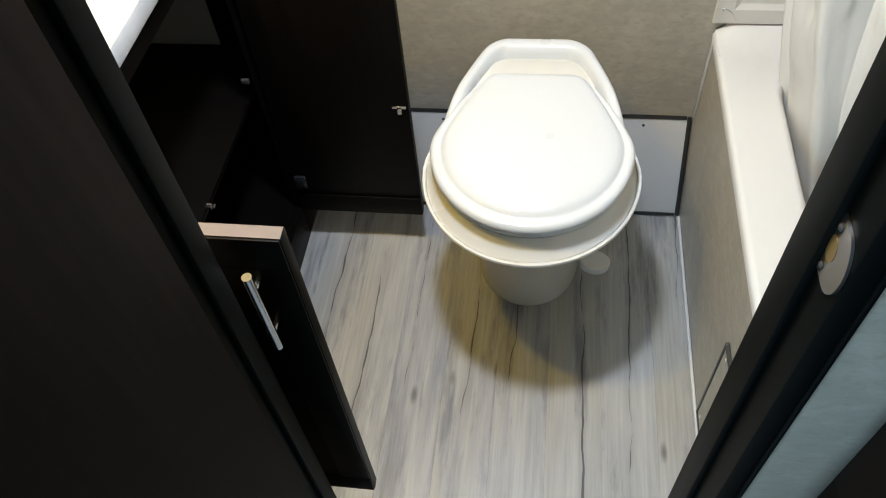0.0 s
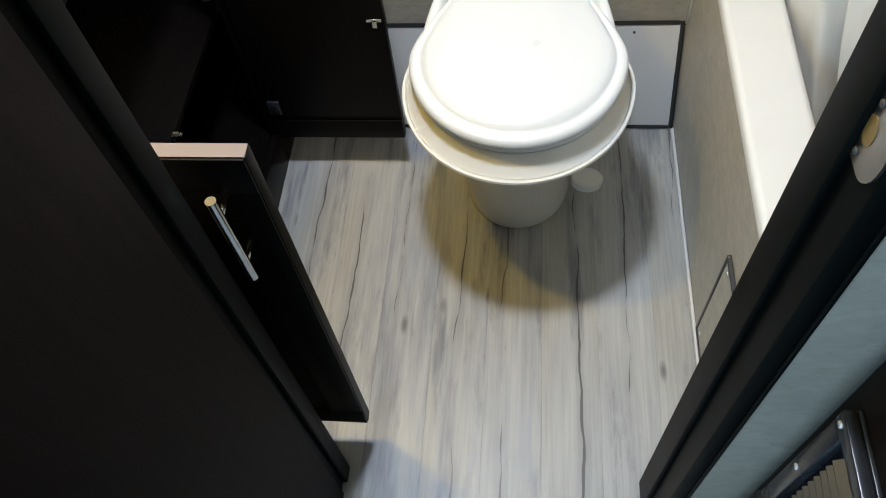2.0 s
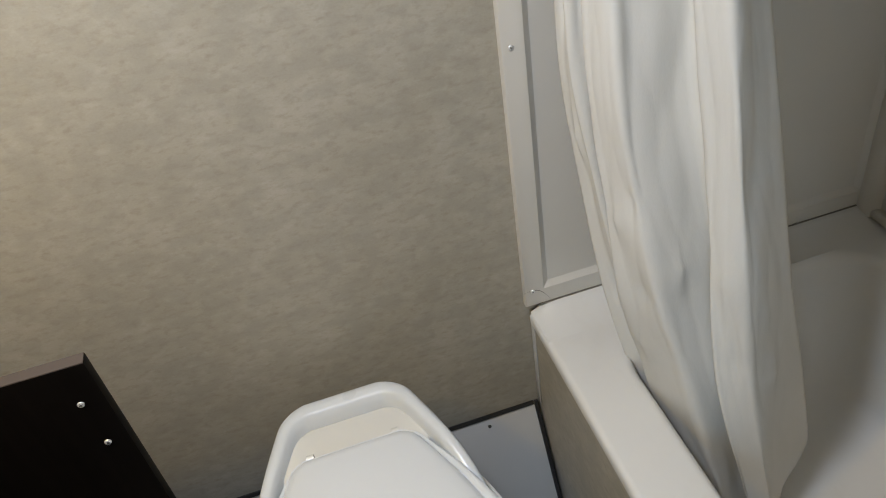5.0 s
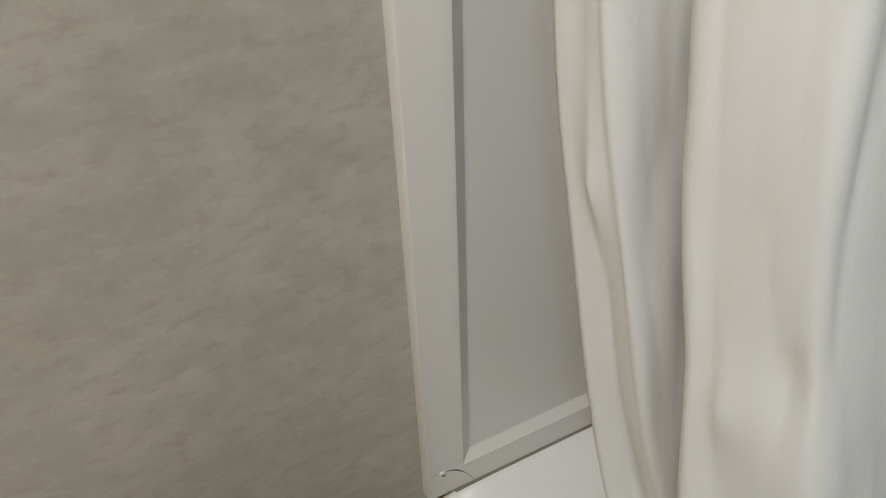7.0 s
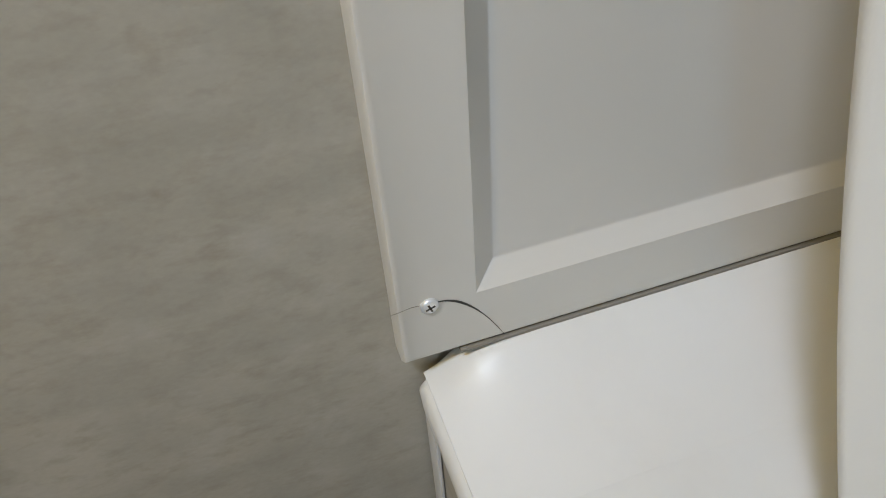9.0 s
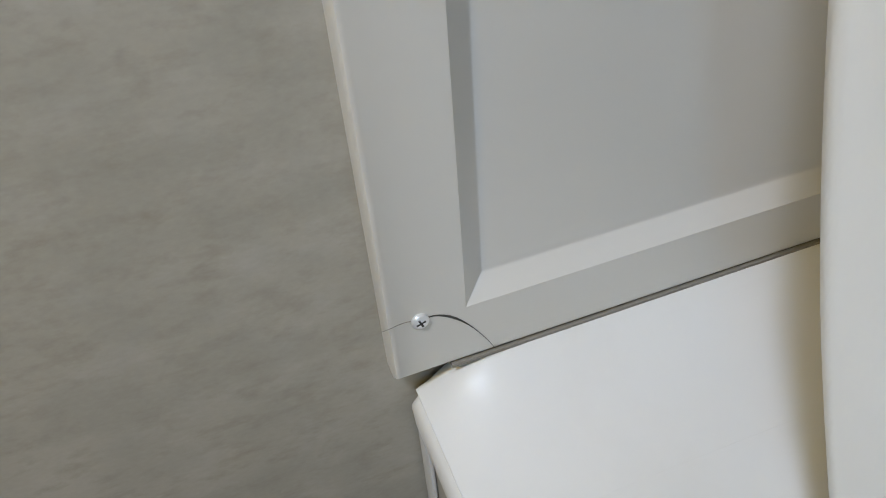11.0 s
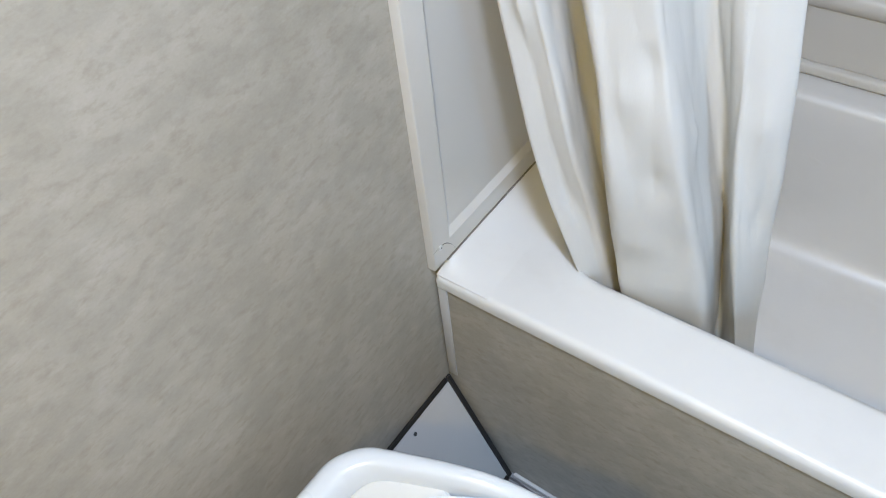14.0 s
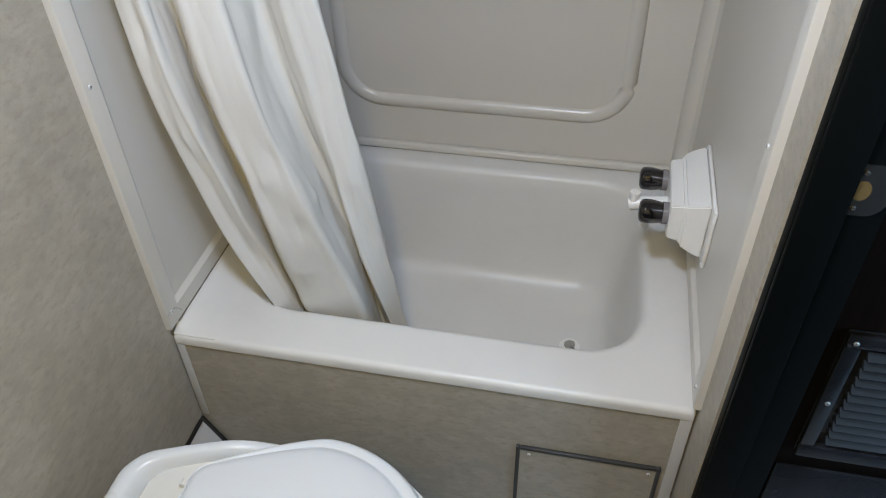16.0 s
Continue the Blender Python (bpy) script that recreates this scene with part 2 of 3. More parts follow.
def tube(bm, pts, r, n=10, flat=1.0):
    """A round bar along points."""
    rings = []
    pts = [Vector(p) for p in pts]
    up = Vector((0.0, 0.0, 1.0))
    for i, p in enumerate(pts):
        d = (pts[min(i + 1, len(pts) - 1)] - pts[max(i - 1, 0)]).normalized()
        s = d.cross(up)
        if s.length < 0.05:
            s = d.cross(Vector((1, 0, 0)))
        s.normalize()
        u = s.cross(d)
        rings.append([p + r * (math.cos(2 * math.pi * k / n) * s + flat * math.sin(2 * math.pi * k / n) * u) for k in range(n)])
    return loft(bm, rings)


def finish_mesh(name, bm, material, smooth=40):
    bmesh.ops.recalc_face_normals(bm, faces=bm.faces)
    me = bpy.data.meshes.new(name)
    bm.to_mesh(me)
    bm.free()
    if material:
        me.materials.append(material)
    if smooth:
        for p in me.polygons:
            p.use_smooth = True
        me.set_sharp_from_angle(angle=radians(smooth))
    return me


def part(name, bm, material, parent, label="", smooth=40):
    ob = new(name, finish_mesh(name, bm, material, smooth))
    ob.parent = parent
    ob.matrix_parent_inverse = parent.matrix_world.inverted()
    return tagged(ob, label)


def thing(name, base, label, category, group="", kind=""):
    ob = new(name)
    ob.matrix_world = Matrix.Translation(base)
    ob.empty_display_size = 0.05
    bpy.context.view_layer.update()
    return tagged(ob, label, category, group, kind)


def solid(name, bm, material, label, category="", kind="structure", smooth=40):
    return tagged(new(name, finish_mesh(name, bm, material, smooth)), label, category, "", kind)


def screw(parent, p, axis, r=0.0042, name="screw", dark=False):
    """A pan-head screw with a cross recess; axis points out of the surface."""
    q = Vector(axis).to_track_quat("Z", "Y").to_matrix().to_4x4()
    m = Matrix.Translation(p) @ q
    bm = bmesh.new()
    rings = []
    for rr, h in ((1, 0), (1, 0.25), (0.88, 0.42), (0.6, 0.52), (0.25, 0.55)):
        rings.append([m @ Vector((r * rr * math.cos(a * math.pi / 8), r * rr * math.sin(a * math.pi / 8), r * h)) for a in range(16)])
    loft(bm, rings)
    ob = part(name, bm, MAT_GREYEDGE if dark else MAT_SCREW, parent, "small dark screw head" if dark else "small chrome screw head")
    bm = bmesh.new()
    for ang in (20, 110):
        box(bm, -0.55 * r, 0.55 * r, -0.11 * r, 0.11 * r, 0.50 * r, 0.575 * r, m=m @ pose(0, 0, 0, 0, 0, ang))
    part("cross_recess", bm, MAT_CRACK, ob)
    return ob


# ---- the shell ----
XL, XR, YB, YD, H = -1.50, 0.735, 0.0, -1.0, 1.96   # side walls, rear wall, door partition, ceiling
YL = -4.2                                            # far end of the living side
JL, JR = -0.708, -0.127                              # door jambs

solid("wall_rear", boxed(XL - 0.05, XR + 0.05, 0.0, 0.05, -0.05, H), MAT_WALL, "beige mottled wallpaper rear wall", "wall")
solid("wall_tub_side", boxed(XR, XR + 0.05, YL, 0.0, -0.05, H), MAT_WALL, "beige wallpaper side wall beside the tub", "wall")
solid("wall_living_end", boxed(XL - 0.05, XR + 0.05, YL - 0.05, YL, -0.05, H), MAT_WALL, "beige wallpaper end wall", "wall")
# side wall with the window's opening
bm = bmesh.new()
box(bm, XL - 0.05, XL, -2.25, 0.0, -0.05, H)
box(bm, XL - 0.05, XL, YL, -3.25, -0.05, H)
box(bm, XL - 0.05, XL, -3.25, -2.25, -0.05, 1.0)
box(bm, XL - 0.05, XL, -3.25, -2.25, 1.75, H)
solid("wall_vanity_side", bm, MAT_WALL, "beige wallpaper side wall with a window opening", "wall")
solid("ceiling", boxed(XL - 0.05, XR + 0.05, YL - 0.05, 0.05, H, H + 0.04), MAT_CEIL, "white board ceiling", "ceiling")
# partition between bathroom and living side, with the doorway
bm = bmesh.new()
box(bm, XL, JL - 0.024, YD - 0.085, YD, 0, H)
box(bm, JR + 0.024, XR, YD - 0.085, YD, 0, H)
box(bm, JL - 0.024, JR + 0.024, YD - 0.085, YD, 1.90, H)
solid("wall_partition", bm, MAT_WALL, "beige wallpaper partition with a doorway", "wall")


def jamb(name, x, s, label):
    """One side of the door frame; s is +1 where the opening lies towards +x."""
    t = thing(name, (x, -1.03, 0), label, "door frame", kind="structure")
    a, b = sorted((x, x - s * 0.022))
    front = -1.056 if s > 0 else -1.098
    part("jamb_board", boxed(a, b, front, -1.003, 0.0, 1.90, bevel=0.003), MAT_TRIM, t)
    a, b = sorted((x + s * 0.010, x + s * 0.0003))
    part("door_stop", boxed(a, b, -1.055 + (0.018 if s > 0 else 0.0), -1.004, 0.0, 1.885, bevel=0.003), MAT_TRIM, t)
    if s < 0:
        part("casing", boxed(x + 0.0225, x + 0.030, -1.098, -1.0855, 0.0, 1.90, bevel=0.003), MAT_TRIM, t)
    return t


jamb_hinge = jamb("door_frame_1", JL, 1, "black door frame upright on the hinge side")
jamb_strike = jamb("door_frame_2", JR, -1, "black door frame upright with a strike plate")
bm = boxed(JL - 0.02, JR + 0.02, -1.097, -0.997, 1.9005, 1.915, bevel=0.003)
solid("door_frame_3", bm, MAT_TRIM, "black door frame head piece", "door frame")

# strike plate on the latch-side jamb
bm = bmesh.new()
prof = [(-0.034, -1.046), (0.034, -1.046)] + [(0.034 * math.cos(radians(a)), -1.074 - 0.022 * math.sin(radians(a))) for a in range(0, 181, 15)]
loft(bm, [[Vector((JR - 0.0005, y, 1.075 + z)) for z, y in prof], [Vector((JR - 0.0030, y, 1.075 + z)) for z, y in prof]])
sp = part("strike_plate", bm, MAT_STEEL, jamb_strike, "brushed metal strike plate")
bm = bmesh.new()
rings = [[Vector((JR - xx, -1.062 + 0.010 * math.cos(a), 1.075 + 0.013 * math.sin(a))) for a in (2 * math.pi * q / 20 for q in range(20))] for xx in (0.0029, 0.0036)]
loft(bm, rings)
part("latch_hole", bm, MAT_BRASS, sp, "worn brass-coloured latch hole")
for dz in (-0.024, 0.024):
    screw(sp, (JR - 0.0031, -1.060, 1.075 + dz), (-1, 0, 0), 0.0036, dark=True)

# the open door leaf
door = thing("door_1", (JL - 0.02, -1.08, 0), "open dark brown bathroom door leaf", "door", kind="structure")
md = pose(JL + 0.007, -1.059, 0, 0, 0, -91)
part("door_panel", boxed(0, 0.595, -0.030, 0, 0.008, 1.87, bevel=0.002, m=md), MAT_DOOR, door)
# ---- rear sloping plumbing cover ----
cover = thing("plumbing_cover", (-0.5, -0.06, 0), "pale grey sloping board with black edging along the rear wall", "access panel")
bm = bmesh.new()
prof = [(-0.002, 0.0), (-0.121, 0.0), (-0.121, 0.004), (-0.002, 0.240)]
loft(bm, [[Vector((x, y, z)) for y, z in prof] for x in (-1.005, -0.006)])
part("board", bm, MAT_PANEL, cover)
ang = math.atan2(0.236, 0.119)


def slope_bar(x0, x1, s0, s1):
    """A strip on the slope between two lengths up it."""
    bm = bmesh.new()
    m = Matrix.Translation((0, -0.121, 0.004)) @ Matrix.Rotation(ang, 4, "X")
    box(bm, x0, x1, s0, s1, -0.001, 0.004, 0.001, 1, m)
    return bm


L = math.hypot(0.236, 0.119)
part("edging", slope_bar(-1.004, -0.014, L - 0.008, L + 0.001), MAT_EDGE, cover)
part("edging", slope_bar(-0.013, -0.004, 0.0, L), MAT_EDGE, cover)
part("edging", slope_bar(-1.004, -0.014, -0.001, 0.007), MAT_EDGE, cover)
nrm = (0, -math.sin(ang), math.cos(ang))
for x in (-0.117, -0.62):
    screw(cover, (x, -0.121 + (L - 0.026) * math.cos(ang) + nrm[1] * 0.0, 0.004 + (L - 0.026) * math.sin(ang)), nrm, 0.0036, dark=True)

# ---- tub ----
TW, ZD = 0.728, 0.497
tub = thing("bathtub", (0.36, -0.5, 0), "cream white plastic bathtub set behind a beige apron", "bathtub")


def rounded(x0, x1, y0, y1, r, z, n=24):
    pts = []
    for cx, cy, a0 in ((x1 - r, y1 - r, 0), (x0 + r, y1 - r, 90), (x0 + r, y0 + r, 180), (x1 - r, y0 + r, 270)):
        for k in range(n):
            a = radians(a0 + 90 * k / (n - 1))
            pts.append(Vector((cx + r * math.cos(a), cy + r * math.sin(a), z)))
    return pts


rings = [rounded(0.004, TW, -0.997, -0.003, 0.004, ZD - 0.028),
         rounded(-0.004, TW, -0.998, -0.002, 0.005, ZD - 0.025),
         rounded(-0.005, TW, -0.998, -0.002, 0.006, ZD - 0.010),
         rounded(-0.002, TW - 0.001, -0.997, -0.003, 0.008, ZD - 0.003),
         rounded(0.003, TW - 0.002, -0.996, -0.004, 0.010, ZD - 0.0006),
         rounded(0.006, TW - 0.004, -0.994, -0.006, 0.010, ZD),
         rounded(0.008, TW - 0.006, -0.992, -0.008, 0.010, ZD),
         rounded(0.096, 0.672, -0.919, -0.081, 0.128, ZD),
         rounded(0.101, 0.668, -0.915, -0.085, 0.125, ZD - 0.0006),
         rounded(0.108, 0.660, -0.907, -0.093, 0.122, ZD - 0.004),
         rounded(0.114, 0.653, -0.900, -0.100, 0.118, ZD - 0.014),
         rounded(0.119, 0.646, -0.893, -0.112, 0.115, ZD - 0.045),
         rounded(0.140, 0.622, -0.872, -0.150, 0.105, ZD - 0.20),
         rounded(0.152, 0.608, -0.858, -0.170, 0.098, ZD - 0.27),
         rounded(0.172, 0.588, -0.836, -0.195, 0.085, ZD - 0.298),
         rounded(0.205, 0.555, -0.800, -0.235, 0.070, ZD - 0.307),
         rounded(0.30, 0.46, -0.69, -0.35, 0.05, ZD - 0.313)]
bm = bmesh.new()
loft(bm, rings, close_first=False)
part("basin", bm, MAT_TUB, tub, smooth=60)
# moulded arm-rest ridge on the basin's far side
bm = bmesh.new()
rings = []
for k in range(15):
    q = k / 14
    zc = 0.455 - 0.120 * q ** 0.75
    xc = 0.6225 + (zc - 0.297) * 0.155 + 0.004
    rr = 0.0008 + 0.0062 * math.sin(math.pi * q) ** 1.3
    rings.append([Vector((xc + 0.001 + 0.8 * rr * math.cos(a), -0.165 - 0.375 * q, zc + 1.8 * rr * math.sin(a))) for a in (2 * math.pi * w / 10 for w in range(10))])
loft(bm, rings)
part("moulded_ridge", bm, MAT_TUB, tub, smooth=80)
bm = rodded((0.392, -0.770, 0.186), (0.392, -0.770, 0.1905), 0.025, 24)
drain = part("drain", bm, MAT_WHITE, tub, "white drain with a metal stopper")
part("stopper", rodded((0.394, -0.770, 0.1905), (0.395, -0.769, 0.196), 0.013, 16), MAT_STEEL, drain)
bm = bmesh.new()
tube(bm, [(0.392, -0.770, 0.195), (0.366, -0.792, 0.196), (0.356, -0.802, 0.194)], 0.003, 6)
part("stopper_lever", bm, MAT_CHROME, drain)
# apron below the rim
bm = bmesh.new()
box(bm, 0.0, 0.012, -0.998, -0.002, 0.0, ZD - 0.025)
apron = part("apron", bm, MAT_WALL, tub, "beige wallpapered apron board")
part("floor_trim", boxed(-0.008, -0.0004, -0.997, -0.128, 0.0, 0.012, bevel=0.003), MAT_TRIMWHITE, apron, "narrow pale trim at the floor")
part("corner_trim", boxed(-0.003, -0.0005, -0.020, -0.0035, 0.245, ZD - 0.026, bevel=0.001), MAT_PANEL, apron)
part("corner_trim", boxed(-0.003, -0.0005, -0.996, -0.975, 0.013, ZD - 0.026, bevel=0.001), MAT_PANEL, apron)
# access hatch in the apron
hatch = part("access_hatch", boxed(-0.006, -0.0005, -0.958, -0.697, 0.042, 0.310), MAT_WALL, tub, "small framed access hatch with screws")
for a in ((-0.0085, -0.0006, -0.966, -0.958, 0.034, 0.318), (-0.0085, -0.0006, -0.697, -0.689, 0.034, 0.318),
          (-0.0085, -0.0006, -0.958, -0.697, 0.310, 0.318), (-0.0085, -0.0006, -0.958, -0.697, 0.034, 0.042)):
    part("edging", boxed(*a, bevel=0.0015), MAT_GREYEDGE, hatch)
for y in (-0.715, -0.945):
    for z in (0.296, 0.056):
        screw(hatch, (-0.006, y, z), (-1, 0, 0), 0.0036)

# ---- tub surround ----
surround = thing("tub_surround", (0.36, -0.5, 0.5), "off-white moulded plastic tub surround panels", "tub surround")


def panel(x0, x1, z0, z1, to_world):
    """A moulded sheet with a flat flange, a bevel and a sunk field; local (along, out, up)."""
    bm = bmesh.new()

    def ring(i, out):
        k = i * 0.98 if i > 0.02 else i
        return [to_world(x0 + i, out, z0 + k), to_world(x1 - i, out, z0 + k), to_world(x1 - i, out, z1 - i), to_world(x0 + i, out, z1 - i)]
    rings = [ring(0, 0.0), ring(0.0, 0.010), ring(0.0012, 0.0128), ring(0.0035, 0.014), ring(0.0368, 0.014),
             ring(0.0470, 0.0068), ring(0.0485, 0.0062), ring(0.0515, 0.0058), ring(0.075, 0.0058)]
    loft(bm, rings, close_first=False)
    return bm


def on_rear(a, o, z):
    return Vector((a, -o, z))


def on_end(a, o, z):
    return Vector((a, YD + o, z))


rear_panel = part("rear_panel", panel(-0.012, TW, 0.519, 1.86, on_rear), MAT_SURR, surround, smooth=28)
end_panel = part("end_panel", panel(-0.016, TW, 0.519, 1.86, on_end), MAT_SURR, surround, smooth=28)
for z in (0.556, 1.037, 1.50):
    screw(rear_panel, (0.003, -0.014, z), (0, -1, 0), 0.0042)
for z in (0.556, 1.04, 1.50):
    screw(end_panel, (0.003, YD + 0.014, z), (0, 1, 0), 0.0042)
# cracked corner of the rear panel
pts = []
for k in range(13):
    s = k / 12
    pts.append((0.007 + 0.031 * s, -0.0141, 0.5565 - 0.0355 * s ** 1.9))
bm = bmesh.new()
rings = []
for k, p in enumerate(pts):
    w = 0.00018 + 0.00055 * math.sin(math.pi * min(1, k / 9)) ** 2
    rings.append([Vector((p[0], p[1] + 0.001, p[2] + w)), Vector((p[0], p[1] - 0.0003, p[2] + w)), Vector((p[0], p[1] - 0.0003, p[2] - w)), Vector((p[0], p[1] + 0.001, p[2] - w))])
loft(bm, rings)
part("crack", bm, MAT_CRACK, rear_panel, "dark crack running from a screw to the corner")
pts = [(0.000 - 0.014 * k / 5, -0.0141, 0.557 + 0.0006 * math.sin(k)) for k in range(6)]
part("crack", tube(bmesh.new(), pts, 0.00016, 6), MAT_SEAM, rear_panel)
# sealant bead where panel and rim meet
bm = bmesh.new()
rings = []
for x, k in ((-0.001, 0.0), (0.006, 0.18), (0.014, 0.50), (0.024, 0.80), (0.036, 0.95), (0.055, 1.0), (TW - 0.03, 1.0)):
    fillet = ((-0.003, -1.0), (-0.004, 20.4), (-0.0150, 20.2), (-0.021, 15.6), (-0.029, 11.4), (-0.039, 7.6), (-0.051, 4.4), (-0.065, 1.8), (-0.078, 0.5), (-0.0900, 0.06), (-0.0901, -1.5))
    rings.append([Vector((x, y, ZD + 0.001 * h * (k if h > 0 else 1))) for y, h in fillet])
loft(bm, rings)
part("upstand", bm, MAT_TUB, tub, smooth=60)
part("seam_gap", boxed(0.016, TW - 0.03, -0.0143, -0.004, 0.5170, 0.5189), MAT_SEAM, rear_panel)

# far side sheet with an embossed frame
far = part("side_panel", boxed(TW - 0.004, TW + 0.006, -0.998, -0.002, ZD - 0.02, 1.86), MAT_SURR, surround)
pts = []
y0, y1, z0, z1, r = -0.832, -0.150, 0.634, 1.75, 0.095
for cy, cz, a0 in ((y1 - r, z0 + r, 0), (y0 + r, z0 + r, -90), (y0 + r, z1 - r, -180), (y1 - r, z1 - r, -270)):
    for k in range(9):
        a = radians(a0 - 90 * k / 8)
        pts.append((TW + 0.006, cy + r * math.cos(a), cz + r * math.sin(a)))
pts.append(pts[0])
part("embossed_frame", tube(bmesh.new(), pts, 0.021, 18), MAT_SURR, far, smooth=60)
part("ledge", boxed(TW - 0.022, TW - 0.0035, -0.965, -0.030, 0.4985, 0.519, bevel=0.006, seg=3), MAT_SURR, far)
for y, nm in ((-0.0145, 1), (-0.9855, -1)):
    bm = bmesh.new()
    tube(bm, [(TW - 0.006, y + nm * 0.002, 0.4995), (TW - 0.006, y + nm * 0.002, 1.85)], 0.030, 24)
    part("corner_cove", bm, MAT_SURR, far)

# ---- faucet ----
FX, FZ = 0.343, 0.697
faucet = thing("tub_faucet", (FX, -0.97, 0.64), "white plastic tub faucet with two smoked knobs", "faucet")
part("back_plate", boxed(FX - 0.119, FX + 0.104, -0.994, -0.9865, FZ - 0.067, FZ + 0.062, bevel=0.0025), MAT_WHITE, faucet)
bm = bmesh.new()
rings = []
for y, hx, hz in ((-0.985, 0.099, 0.059), (-0.968, 0.096, 0.055), (-0.945, 0.087, 0.046), (-0.944, 0.080, 0.041), (-0.922, 0.078, 0.037), (-0.919, 0.075, 0.034)):
    rings.append([Vector((FX + x, y, FZ + z)) for x, z in ((-hx, -hz), (hx, -hz), (hx, hz), (-hx, hz))])
loft(bm, rings)
bmesh.ops.bevel(bm, geom=list(bm.edges), offset=0.0025, segments=2, affect="EDGES")
part("valve_body", bm, MAT_WHITE, faucet)
for dx in (-0.052, 0.055):
    bm = bmesh.new()
    rings = []
    for y, rr in ((-0.919, 0.0185), (-0.905, 0.0200), (-0.890, 0.0226), (-0.876, 0.0228), (-0.870, 0.0215), (-0.866, 0.0170), (-0.8645, 0.009)):
        rings.append([Vector((FX + dx + rr * (1 + 0.012 * math.cos(8 * a)) * math.cos(a), y, FZ + 0.002 + rr * (1 + 0.012 * math.cos(8 * a)) * math.sin(a)))
                      for a in (2 * math.pi * k / 36 for k in range(36))])
    loft(bm, rings)
    knob = part("knob", bm, MAT_KNOB, faucet, "smoked black faceted knob")
    part("collar", rodded((FX + dx, -0.9195, FZ + 0.002), (FX + dx, -0.908, FZ + 0.002), 0.0206, 28, r2=0.0212), MAT_SMOKE, knob, "cloudy grey collar")
bm = bmesh.new()
tube(bm, [(FX, -0.93, FZ - 0.012), (FX, -0.90, FZ - 0.014), (FX, -0.87, FZ - 0.018), (FX, -0.850, FZ - 0.024)], 0.0135, 14)
spout = part("spout", bm, MAT_WHITE, faucet)
part("diverter_cap", rodded((FX, -0.858, FZ - 0.012), (FX, -0.858, FZ + 0.006), 0.010, 16), MAT_WHITE, spout)
part("outlet", rodded((FX, -0.884, FZ - 0.022), (FX, -0.884, FZ - 0.072), 0.0105, 16, r2=0.0095), MAT_WHITE, spout)
for dx in (-0.112, 0.098):
    screw(faucet, (FX + dx, -0.9865, FZ + (0.056 if dx > 0 else -0.060)), (0, 1, 0), 0.0032)

# ---- shower curtain ----
curtain_rod = thing("curtain_rod", (0.06, -0.5, 1.80), "white shower curtain rod between the walls", "curtain rod")
part("pole", rodded((0.07, -0.985, 1.82), (0.07, -0.015, 1.82), 0.011, 16), MAT_WHITE, curtain_rod)
for y in (-0.986, -0.0145):
    part("bracket", boxed(0.045, 0.095, y - 0.0005, y + 0.0005 + 0.006 * (1 if y < -0.5 else -1), 1.795, 1.845), MAT_WHITE, curtain_rod)


# fold lines of the gathered cloth: height, then plan positions from the edge beside the rear wall to the free end
FOLDS = (
    (1.82, (0.055, -0.030), (0.040, -0.065), (0.105, -0.072), (0.040, -0.115), (0.042, -0.165), (0.115, -0.172), (0.055, -0.220), (0.095, -0.245), (0.105, -0.235)),
    (1.00, (0.052, -0.073), (0.050, -0.122), (0.130, -0.120), (0.046, -0.180), (0.062, -0.250), (0.170, -0.250), (0.142, -0.300), (0.160, -0.357), (0.240, -0.314)),
    (0.70, (0.079, -0.118), (0.092, -0.170), (0.165, -0.165), (0.060, -0.224), (0.098, -0.312), (0.215, -0.300), (0.152, -0.338), (0.194, -0.384), (0.290, -0.335)),
    (0.58, (0.092, -0.152), (0.126, -0.190), (0.170, -0.188), (0.094, -0.226), (0.130, -0.332), (0.232, -0.320), (0.160, -0.358), (0.210, -0.392), (0.325, -0.333)),
    (0.22, (0.172, -0.235), (0.192, -0.242), (0.222, -0.238), (0.170, -0.257), (0.208, -0.374), (0.285, -0.352), (0.236, -0.402), (0.280, -0.428), (0.440, -0.285)),
)
# small dents in the cloth: place across the folds, height, inward or outward
PINCH = ((0.45, 0.66, 1), (0.55, 0.93, -1), (0.5, 1.12, 1), (3.35, 0.86, -1), (3.6, 0.74, 1), (3.75, 0.90, 1), (3.3, 0.62, -1), (6.45, 0.80, -1), (6.6, 0.66, 1), (4.4, 0.78, -1), (2.6, 0.72, 1), (7.4, 0.60, -1))


